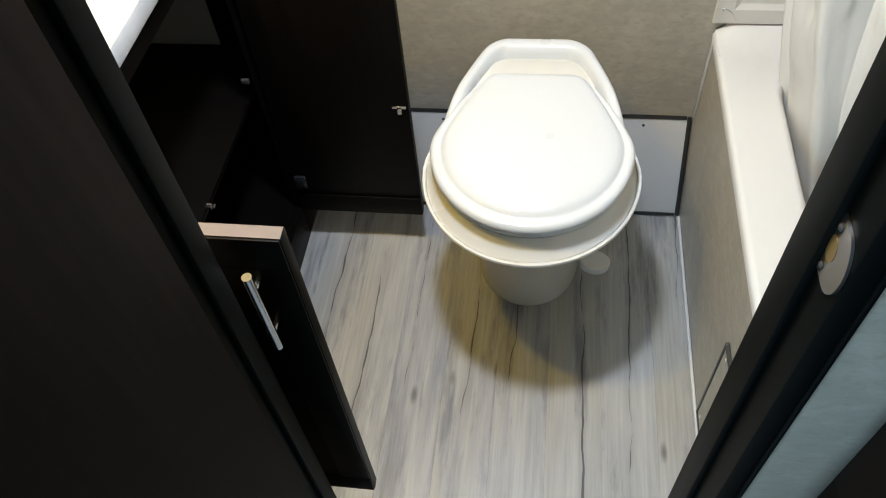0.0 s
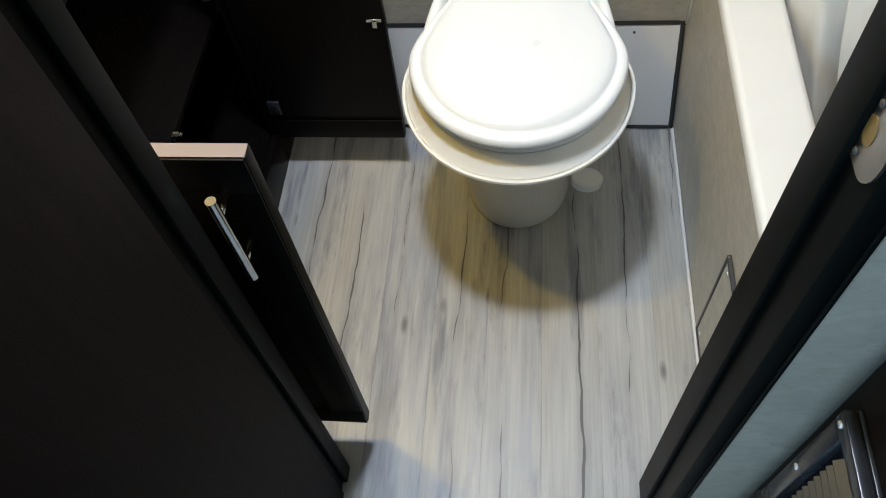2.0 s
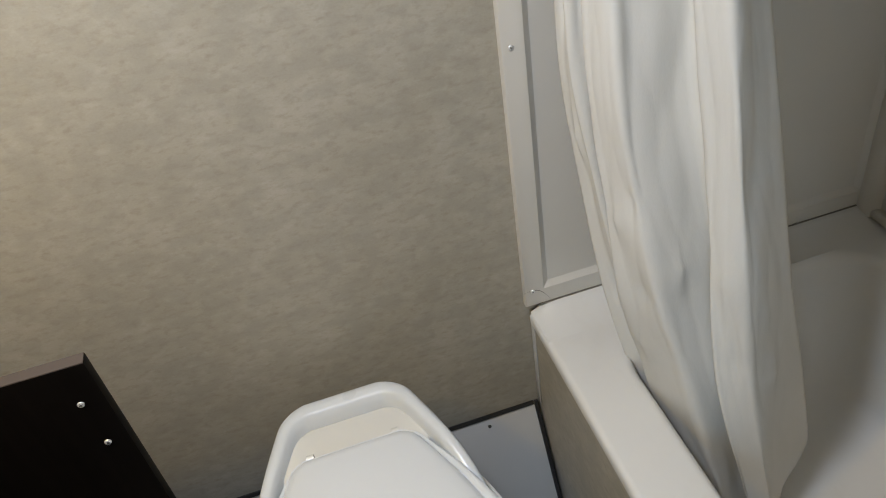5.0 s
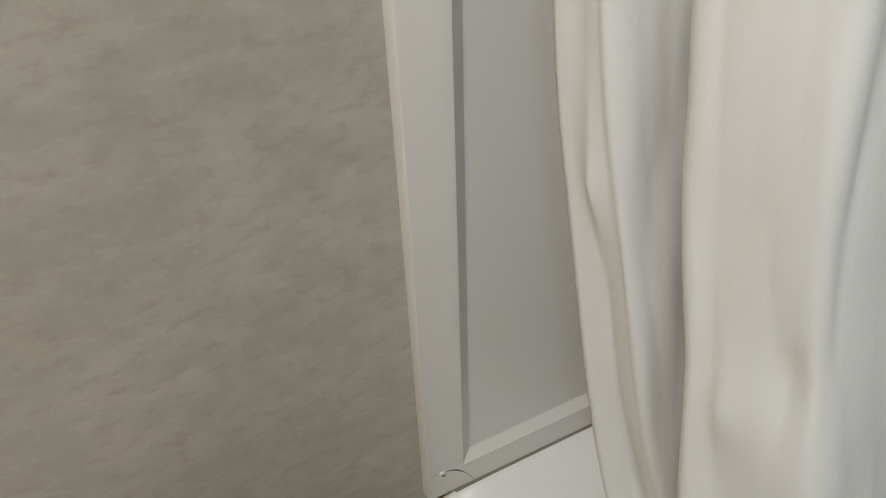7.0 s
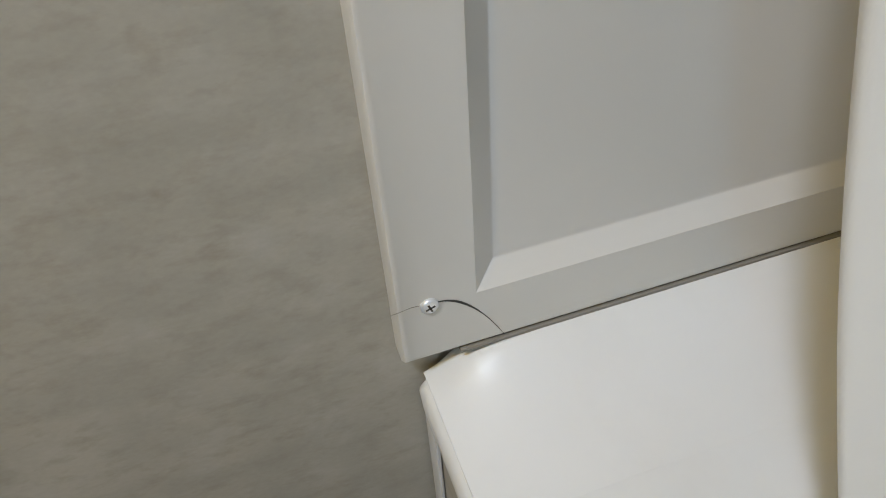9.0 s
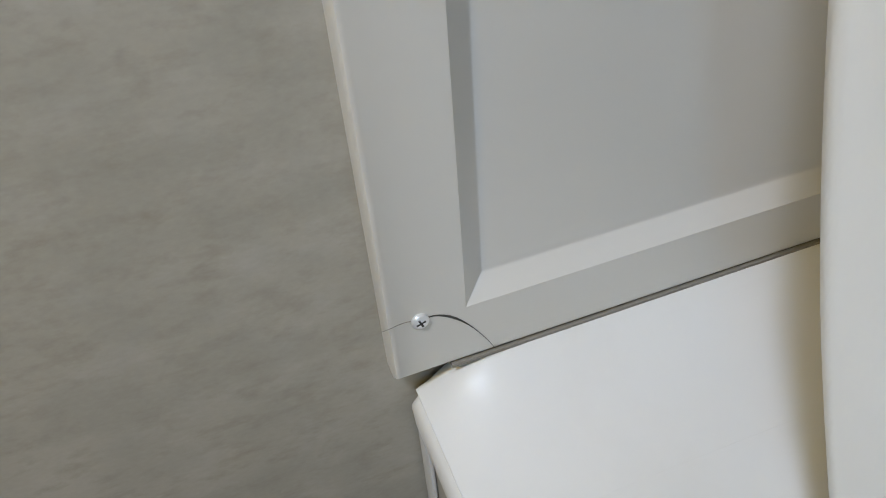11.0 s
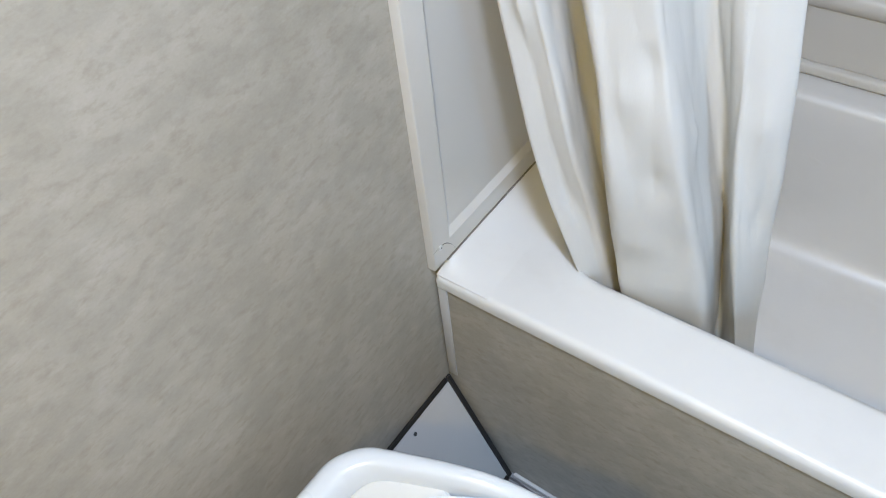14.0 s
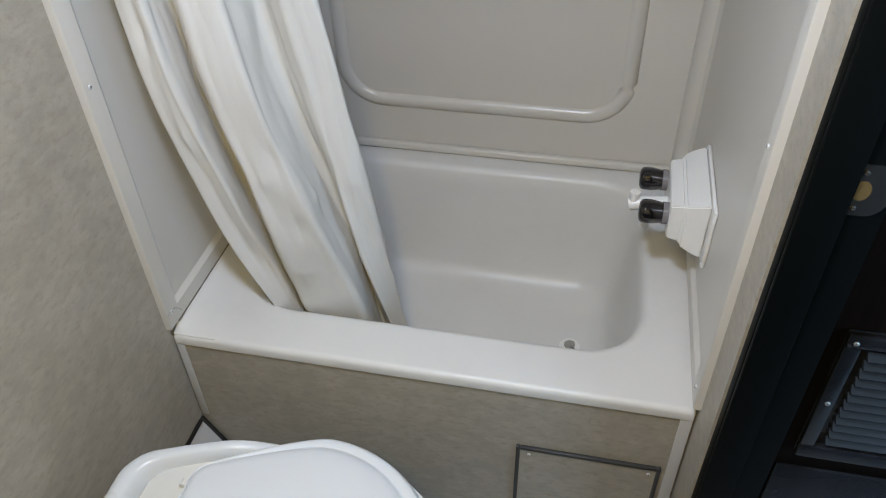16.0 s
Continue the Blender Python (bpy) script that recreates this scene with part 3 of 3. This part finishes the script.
def curtain():
    nf, per, nv = 8, 34, 110
    nu = nf * per
    hs = [f[0] for f in FOLDS][::-1]
    cols = [[[f[1 + k][c] for f in FOLDS][::-1] for c in (0, 1)] for k in range(nf + 1)]
    bm = bmesh.new()
    grid = []
    for j in range(nv + 1):
        z = 1.815 - 1.585 * j / nv
        knot = [[float(np.mean([np.interp(z + d, hs, cols[k][c]) for d in (-0.06, -0.03, 0.0, 0.03, 0.06)])) for c in (0, 1)] for k in range(nf + 1)]
        flat = np.array([[np.interp(i / per, range(nf + 1), [q[c] for q in knot]) for c in (0, 1)] for i in range(nu + 1)])
        # rounded folds, tighter in the thin pleats
        w = 3 + int(4 * (0.5 + noise.noise(Vector((0.3, 2 * z, 5.0)))))
        padded = np.pad(flat, ((w, w), (0, 0)), "edge")
        soft = np.array([padded[i:i + 2 * w + 1].mean(axis=0) for i in range(nu + 1)])
        soft[0], soft[-1] = flat[0], flat[-1]
        tangent = np.gradient(soft, axis=0)
        row = []
        for i in range(nu + 1):
            u = i / per
            t = tangent[i] / (np.linalg.norm(tangent[i]) + 1e-9)
            ends = min(1, u * 2.5) * min(1, (nf - u) * 2.5)
            # broad sag and long soft ridges, weaker on narrow folds
            width = min(1.0, float(np.linalg.norm(tangent[i])) * per / 0.09)
            o = 0.005 * noise.noise(Vector((0.8 * u, 1.7 * z, 0.3)))
            o += 0.004 * noise.noise(Vector((1.7 * u + 1.4 * z, 1.3 * z, 3.0)))
            # faceted crumples, long in the hanging direction
            o += 0.016 * (noise.voronoi(Vector((1.15 * u + 0.9 * z, 3.2 * z - 0.35 * u, 2.0)))[0][0] - 0.35)
            o += 0.0065 * (noise.voronoi(Vector((2.6 * u - 1.1 * z, 6.5 * z, 6.0)))[0][0] - 0.3)
            o *= width
            for pu, pz, ps in PINCH:
                du, dz = (u - pu - 0.9 * (z - pz)) / 0.17, (z - pz) / 0.040
                o += 0.0080 * ps * math.exp(-abs(du) ** 1.3 - dz * dz) * (1 if dz < 0 else 0.55)
            o *= ends * min(1.0, 0.25 + abs(z - 0.50) * 6)
            x, y = soft[i][0] - t[1] * o, soft[i][1] + t[0] * o
            row.append(bm.verts.new((x, min(y, -0.019), z + (0.012 * math.sin(1.3 * u) if j == nv else 0.0))))
        grid.append(row)
    for a, b in zip(grid, grid[1:]):
        for i in range(nu):
            bm.faces.new((a[i], a[i + 1], b[i + 1], b[i]))
    ob = tagged(new("shower_curtain", finish_mesh("shower_curtain", bm, MAT_CURT, 180)),
                "cream white fabric shower curtain gathered in folds", "shower curtain")
    s = ob.modifiers.new("thickness", "SOLIDIFY")
    s.thickness, s.offset = 0.0012, 0
    return ob


curtain()

# ---- toilet ----
TX = -0.383
toilet = thing("toilet", (TX, -0.36, 0), "white plastic low toilet with a closed lid and foot pedal", "toilet")


def egg(yb, yf, yw, w, wb, z, r=0.03, n=44, cx=TX, pw=1.5):
    """A teardrop outline: narrow and square behind, round in front."""
    side = []
    for k in range(n + 1):
        c = 0.5 - 0.5 * math.cos(math.pi * k / n)
        y = yf + (yb - yf) * c
        if y < yw:
            hw = w * math.sqrt(max(0.0, 1 - ((yw - y) / (yw - yf)) ** 2))
        else:
            s = (y - yw) / (yb - yw)
            hw = w + (wb - w) * s ** pw
        if y > yb - r:
            hw -= r - math.sqrt(max(0.0, r * r - (y - yb + r) ** 2))
        side.append((hw, y))
    pts = [Vector((cx + hw, y, z)) for hw, y in side]
    pts += [Vector((cx - hw, y, z)) for hw, y in side[-2:0:-1]]
    return pts


# pedestal and bowl up to the splash lip
bm = bmesh.new()
loft(bm, [egg(-0.150, -0.428, -0.300, 0.118, 0.100, 0.0), egg(-0.150, -0.430, -0.300, 0.121, 0.100, 0.018),
          egg(-0.145, -0.428, -0.300, 0.118, 0.095, 0.030), egg(-0.140, -0.436, -0.305, 0.117, 0.092, 0.12),
          egg(-0.130, -0.460, -0.320, 0.128, 0.092, 0.22), egg(-0.115, -0.515, -0.345, 0.155, 0.092, 0.32),
          egg(-0.100, -0.580, -0.375, 0.188, 0.092, 0.40), egg(-0.092, -0.617, -0.39, 0.205, 0.092, 0.428),
          egg(-0.090, -0.629, -0.395, 0.214, 0.092, 0.434), egg(-0.088, -0.634, -0.395, 0.218, 0.092, 0.439),
          egg(-0.088, -0.633, -0.395, 0.217, 0.092, 0.4435), egg(-0.090, -0.628, -0.395, 0.212, 0.090, 0.4440),
          egg(-0.090, -0.623, -0.395, 0.209, 0.088, 0.438)])
part("bowl", bm, MAT_TOILET, toilet, smooth=50)
# deck that carries the seat, with the raised surround behind the lid
bm = bmesh.new()
loft(bm, [egg(-0.088, -0.622, -0.394, 0.209, 0.096, 0.4395), egg(-0.086, -0.618, -0.393, 0.206, 0.097, 0.4440), egg(-0.080, -0.598, -0.390, 0.194, 0.098, 0.470),
          egg(-0.081, -0.594, -0.390, 0.191, 0.096, 0.474)])
part("rim_deck", bm, MAT_TOILET, toilet, smooth=40)
hood = []
for o, z in ((0.000, 0.440), (0.000, 0.506), (0.002, 0.516), (0.008, 0.522), (0.016, 0.5235), (0.027, 0.5235), (0.034, 0.520), (0.040, 0.508), (0.046, 0.488), (0.050, 0.472)):
    hood.append(egg(-0.072 - o, -0.520 + o, -0.385, 0.192 - o * 0.55, 0.100 - o * 0.45, z, r=max(0.018, 0.042 - o * 0.5)))
bm = bmesh.new()
loft(bm, hood, close_first=False, close_last=False)
for v in bm.verts:
    k = min(1.0, max(0.0, (v.co.y + 0.440) / 0.220))
    k = k * k * (3 - 2 * k)
    if v.co.z > 0.452:
        v.co.z = 0.452 + (v.co.z - 0.452) * k
part("rear_hood", bm, MAT_LID, toilet, smooth=50)
part("hinge_deck", loft(bmesh.new(), [egg(-0.118, -0.260, -0.200, 0.125, 0.080, 0.470, r=0.02), egg(-0.118, -0.260, -0.200, 0.125, 0.080, 0.497, r=0.02),
                                      egg(-0.122, -0.258, -0.200, 0.121, 0.076, 0.501, r=0.02)]), MAT_TOILET, toilet)
part("seat", loft(bmesh.new(), [egg(-0.200, -0.588, -0.395, 0.185, 0.090, 0.474), egg(-0.198, -0.596, -0.395, 0.191, 0.092, 0.480),
                                egg(-0.198, -0.598, -0.395, 0.193, 0.092, 0.488), egg(-0.202, -0.593, -0.395, 0.189, 0.090, 0.494)]), MAT_LID, toilet, smooth=60)
LID = ((0.194, -0.598, 0.496, 0), (0.197, -0.606, 0.501, 0), (0.197, -0.607, 0.507, 0), (0.195, -0.603, 0.513, 0), (0.190, -0.598, 0.5165, 1), (0.184, -0.591, 0.5165, 2),
       (0.179, -0.585, 0.514, 3), (0.176, -0.581, 0.5135, 4), (0.174, -0.578, 0.517, 5), (0.169, -0.572, 0.522, 7), (0.161, -0.562, 0.5255, 10), (0.140, -0.535, 0.5278, 20), (0.10, -0.490, 0.5284, 45))
lid = part("lid", loft(bmesh.new(), [egg(-0.190 - 0.001 * b, yf, -0.393 + 0.0003 * b, w, min(0.098, w * 0.7) - 0.0004 * b, z, r=0.022, pw=1.35) for w, yf, z, b in LID]), MAT_LID, toilet, smooth=75)
part("embossed_mark", boxed(TX - 0.022, TX + 0.006, -0.2185, -0.2155, 0.5255, 0.5272, bevel=0.0004), MAT_WHITE, lid, "faint embossed mark")
for dx in (-0.072, 0.072):
    part("hinge_cap", rodded((TX + dx - 0.006, -0.184, 0.506), (TX + dx + 0.006, -0.184, 0.506), 0.007, 14), MAT_TOILET, toilet)
bm = bmesh.new()
tube(bm, [(TX + 0.09, -0.31, 0.085), (TX + 0.15, -0.335, 0.085)], 0.011, 10)
pedal = part("pedal_arm", bm, MAT_TOILET, toilet)
ped = [Vector((TX + 0.158 + 0.036 * math.cos(a), -0.350 + 0.030 * math.sin(a), 0.0)) for a in (2 * math.pi * k / 28 for k in range(28))]
part("foot_pedal", loft(bmesh.new(), [[p + Vector((0, 0, 0.078)) for p in ped], [p + Vector((0, 0, 0.092)) for p in ped],
                                      [(p - Vector((TX + 0.158, -0.35, 0))) * 0.9 + Vector((TX + 0.158, -0.35, 0.096)) for p in ped]]), MAT_TOILET, pedal)

# ---- vanity ----
CX = -0.965                                          # face of the cabinet
vanity = thing("vanity_cabinet", (-1.2, -0.5, 0), "dark espresso wood vanity cabinet with both doors open", "cabinet")
for y0, y1 in ((-0.240, -0.126), (-0.988, -0.955)):
    part("stile", boxed(CX - 0.020, CX, y0, y1, 0.0, 0.904, bevel=0.0015), MAT_DARK, vanity)
part("top_rail", boxed(CX - 0.020, CX, -0.9545, -0.2405, 0.862, 0.904, bevel=0.0015), MAT_DARK, vanity)
part("bottom_rail", boxed(CX - 0.020, CX, -0.9545, -0.2405, 0.0, 0.110, bevel=0.0015), MAT_DARK, vanity)
part("base_board", boxed(XL + 0.004, CX - 0.021, -0.988, -0.0125, 0.096, 0.108), MAT_DARK, vanity)
part("shelf", boxed(XL + 0.004, CX - 0.060, -0.988, -0.012, 0.422, 0.436, bevel=0.001), MAT_DARK, vanity)
catch_plate = part("shelf_catch", boxed(-1.0249, -1.011, -0.533, -0.521, 0.4365, 0.4440, bevel=0.0015), MAT_CHROME, vanity, "small chrome door catch on the shelf edge")
part("roller", rodded((-1.008, -0.532, 0.4405), (-1.008, -0.522, 0.4405), 0.0032, 14), MAT_CHROME, catch_plate)
part("hinge_arm", boxed(-1.003, -0.9855, -0.258, -0.2495, 0.525, 0.537, bevel=0.002), MAT_GREYEDGE, vanity, "dark metal hinge arm")
part("inner_side", boxed(XL + 0.004, -1.150, -0.012, -0.004, 0.436, 0.885), MAT_PANEL, vanity, "bare pale grey inner wall board")
part("inner_side", boxed(XL + 0.004, CX - 0.021, -0.012, -0.004, 0.0, 0.422), MAT_DARK, vanity)
part("inner_stile", boxed(-1.1495, -1.060, -0.016, -0.004, 0.436, 0.885), MAT_DARK, vanity)
part("end_filler", boxed(-1.0, CX, -0.1255, -0.108, 0.0, 0.885, bevel=0.0015), MAT_DARK, vanity)
# added boards behind the filler that stop lamp light leaking into the cabinet
part("end_board", boxed(-1.0598, -1.050, -0.108, -0.0165, 0.631, 0.885), MAT_DARK, vanity)
part("end_board", boxed(-1.0598, CX - 0.002, -0.1075, -0.0165, 0.618, 0.630), MAT_DARK, vanity)
part("inner_back", boxed(XL + 0.0005, XL + 0.004, -0.988, -0.004, 0.0, 0.885), MAT_DARK, vanity)
part("inner_side", boxed(XL + 0.004, CX - 0.021, -0.998, -0.989, 0.0, 0.904), MAT_DARK, vanity)


def cabinet_door(y, far):
    """A slab door standing open square to the cabinet face."""
    x0, x1, z0, z1 = CX + 0.004, -0.650, 0.113, 0.893 if far else 0.899
    ob = part("cabinet_door", boxed(x0, x1, y - 0.010, y + 0.010, z0, z1, bevel=0.0012), MAT_DARK, vanity, "open dark wood cabinet door")
    part("raw_edge", boxed(x0 + 0.001, x1 - 0.001, y - 0.0092, y + 0.0092, z1 - 0.0004, z1 + 0.0012), MAT_DARKRAW if far else MAT_RAW, ob, "dark brown top edge" if far else "raw brown top edge")
    return ob


YF, YN = -0.240, -0.940
far_door = cabinet_door(YF, True)
near_door = cabinet_door(YN, False)
# shaker frame on the near door's outer face, bottom rail on the far door's inner face
for d, y in ((far_door, YF), (near_door, YN)):
    a, b = y - 0.0137, y - 0.0102
    top = ((CX + 0.005, -0.651, 0.842, 0.900), (CX + 0.005, CX + 0.060, 0.175, 0.8415), (-0.708, -0.651, 0.175, 0.8415)) if d is near_door else ()
    for q in ((CX + 0.005, -0.651, 0.115, 0.1745), *top):
        part("door_frame_strip", boxed(q[0], q[1], a, b, q[2], q[3], bevel=0.001), MAT_DARK, d)
# bar handle on the near door
HX, HY = -0.688, -0.985
handle = part("handle", rodded((HX, HY, 0.716), (HX, HY, 0.872), 0.0062, 18), MAT_CHROME, near_door, "chrome bar handle")
for z in (0.748, 0.840):
    part("handle_post", rodded((HX, HY, z), (HX, YN - 0.014, z), 0.0045, 12), MAT_CHROME, handle)
# catch and screws on the far door
bm = bmesh.new()
yq = YF - 0.0102
box(bm, -0.686, -0.655, yq - 0.003, yq, 0.464, 0.472, 0.0008, 1)
box(bm, -0.674, -0.664, yq - 0.009, yq, 0.454, 0.470, 0.001, 1)
catch = part("door_catch", bm, MAT_CHROME, far_door, "small chrome door catch")
for x, z in ((-0.680, 0.830), (-0.678, 0.752), (-0.947, 0.823), (-0.941, 0.800)):
    screw(far_door, (x, yq + 0.0002, z), (0, -1, 0), 0.0046)
part("hinge", boxed(-0.955, -0.925, yq - 0.010, yq, 0.20, 0.24, bevel=0.003), MAT_BLACK, far_door, "dark hinge cup")
# near door's catch screws that show above its top edge
for x, z in ((-0.735, 0.868), (-0.728, 0.835)):
    screw(near_door, (x, YN + 0.0101, z), (0, 1, 0), 0.0046)
counter = thing("countertop", (-1.2, -0.55, 0.905), "pale marbled laminate countertop on the vanity", "countertop")
part("slab", boxed(XL + 0.004, CX + 0.012, -0.990, -0.140, 0.905, 0.940, bevel=0.003), MAT_COUNTER, counter)
part("wall_strip", boxed(XL + 0.004, CX - 0.03, -0.1395, -0.108, 0.886, 0.904), MAT_DARK, counter)
sink = thing("sink", (-1.24, -0.55, 0.94), "white oval plastic sink set in the countertop", "sink")
bm = bmesh.new()
rings = []
for k, z in ((1.0, 0.9402), (1.0, 0.946), (0.985, 0.951), (0.95, 0.952), (0.92, 0.947), (0.91, 0.9415)):
    rings.append([Vector((-1.24 + 0.185 * k * math.cos(a), -0.56 + 0.225 * k * math.sin(a), z)) for a in (2 * math.pi * q / 48 for q in range(48))])
loft(bm, rings)
part("rim", bm, MAT_WHITE, sink)

# ---- furnace cabinet beside the doorway ----
GX = -0.045
furn = thing("appliance_cabinet", (0.3, -1.4, 0), "dark wood cabinet with a black louvred furnace grille", "cabinet")
part("cabinet_body", boxed(GX, 0.62, -1.80, -1.125, 0.0, 1.90, bevel=0.003), MAT_DOOR, furn)
part("lower_panel", boxed(GX - 0.010, GX - 0.0005, -1.76, -1.135, 0.06, 0.455, bevel=0.004), MAT_BLACK, furn)
grille = part("furnace_grille", boxed(GX - 0.006, GX - 0.0004, -1.70, -1.150, 0.50, 0.785, bevel=0.002), MAT_BLACK, furn, "black louvred vent grille")
for a in ((-1.70, -1.150, 0.763, 0.785), (-1.70, -1.150, 0.50, 0.530), (-1.172, -1.150, 0.531, 0.762), (-1.70, -1.678, 0.531, 0.762), (-1.432, -1.418, 0.531, 0.762)):
    part("grille_frame", boxed(GX - 0.020, GX - 0.0065, *a, bevel=0.003), MAT_BLACK, grille)
for c0, c1 in ((-1.4175, -1.185), (-1.665, -1.4325)):
    for k in range(12):
        z = 0.545 + 0.0182 * k
        bm = bmesh.new()
        box(bm, -0.008, 0.008, c0, c1, -0.0022, 0.0022, 0.0006, 1, pose(GX - 0.0145, 0, z, 0, -38, 0))
        part("louvre", bm, MAT_LOUVRE, grille)
for y, z in ((-1.161, 0.64), (-1.161, 0.774)):
    screw(grille, (GX - 0.020, y, z), (-1, 0, 0), 0.004)

# ---- lamp and window out of sight ----
vlamp = thing("ceiling_light", (-1.06, -0.66, 1.935), "small warm round ceiling light above the vanity", "ceiling light")
part("base_ring", rodded((-1.06, -0.66, 1.947), (-1.06, -0.66, 1.9598), 0.070, 28), MAT_WHITE, vlamp)
part("diffuser", rodded((-1.06, -0.66, 1.936), (-1.06, -0.66, 1.9468), 0.060, 28), MAT_LIT, vlamp)
lamp = thing("ceiling_light", (-0.55, -0.57, 1.93), "round white ceiling light, switched on", "ceiling light")
part("base_ring", rodded((-0.55, -0.57, 1.945), (-0.55, -0.57, 1.9598), 0.125, 32), MAT_WHITE, lamp)
part("diffuser", rodded((-0.55, -0.57, 1.932), (-0.55, -0.57, 1.9448), 0.112, 32), MAT_LIT, lamp)

# ---- floor planks ----
solid("floor", boxed(XL - 0.05, XR + 0.05, YL - 0.05, 0.05, -0.05, -0.0022), MAT_JOINT, "grey wood-look plank floor", "floor")
floor_ob = bpy.data.objects["floor"]
PW = 0.118
lengths = {}
rng = random.Random(4)


def plank_mesh(ln):
    if ln not in lengths:
        bm = bmesh.new()
        box(bm, 0.00015, PW - 0.00015, 0.0002, ln - 0.0002, -0.0022, 0.0, 0.00015, 1)
        lengths[ln] = finish_mesh("plank", bm, MAT_FLOOR, 0)
    return lengths[ln]


x = -1.502
while x < 0.70:
    cuts = [-4.24, round(-3.5 + rng.uniform(-0.3, 0.3), 2), round(-2.35 + rng.uniform(-0.25, 0.25), 2), round(-1.20 + rng.uniform(-0.18, 0.06), 2), -0.01]
    for y0, y1 in zip(cuts, cuts[1:]):
        ob = new("plank", plank_mesh(round(y1 - y0, 2)))
        ob.location = (x, y0, 0)
        ob.parent = floor_ob
    x += PW
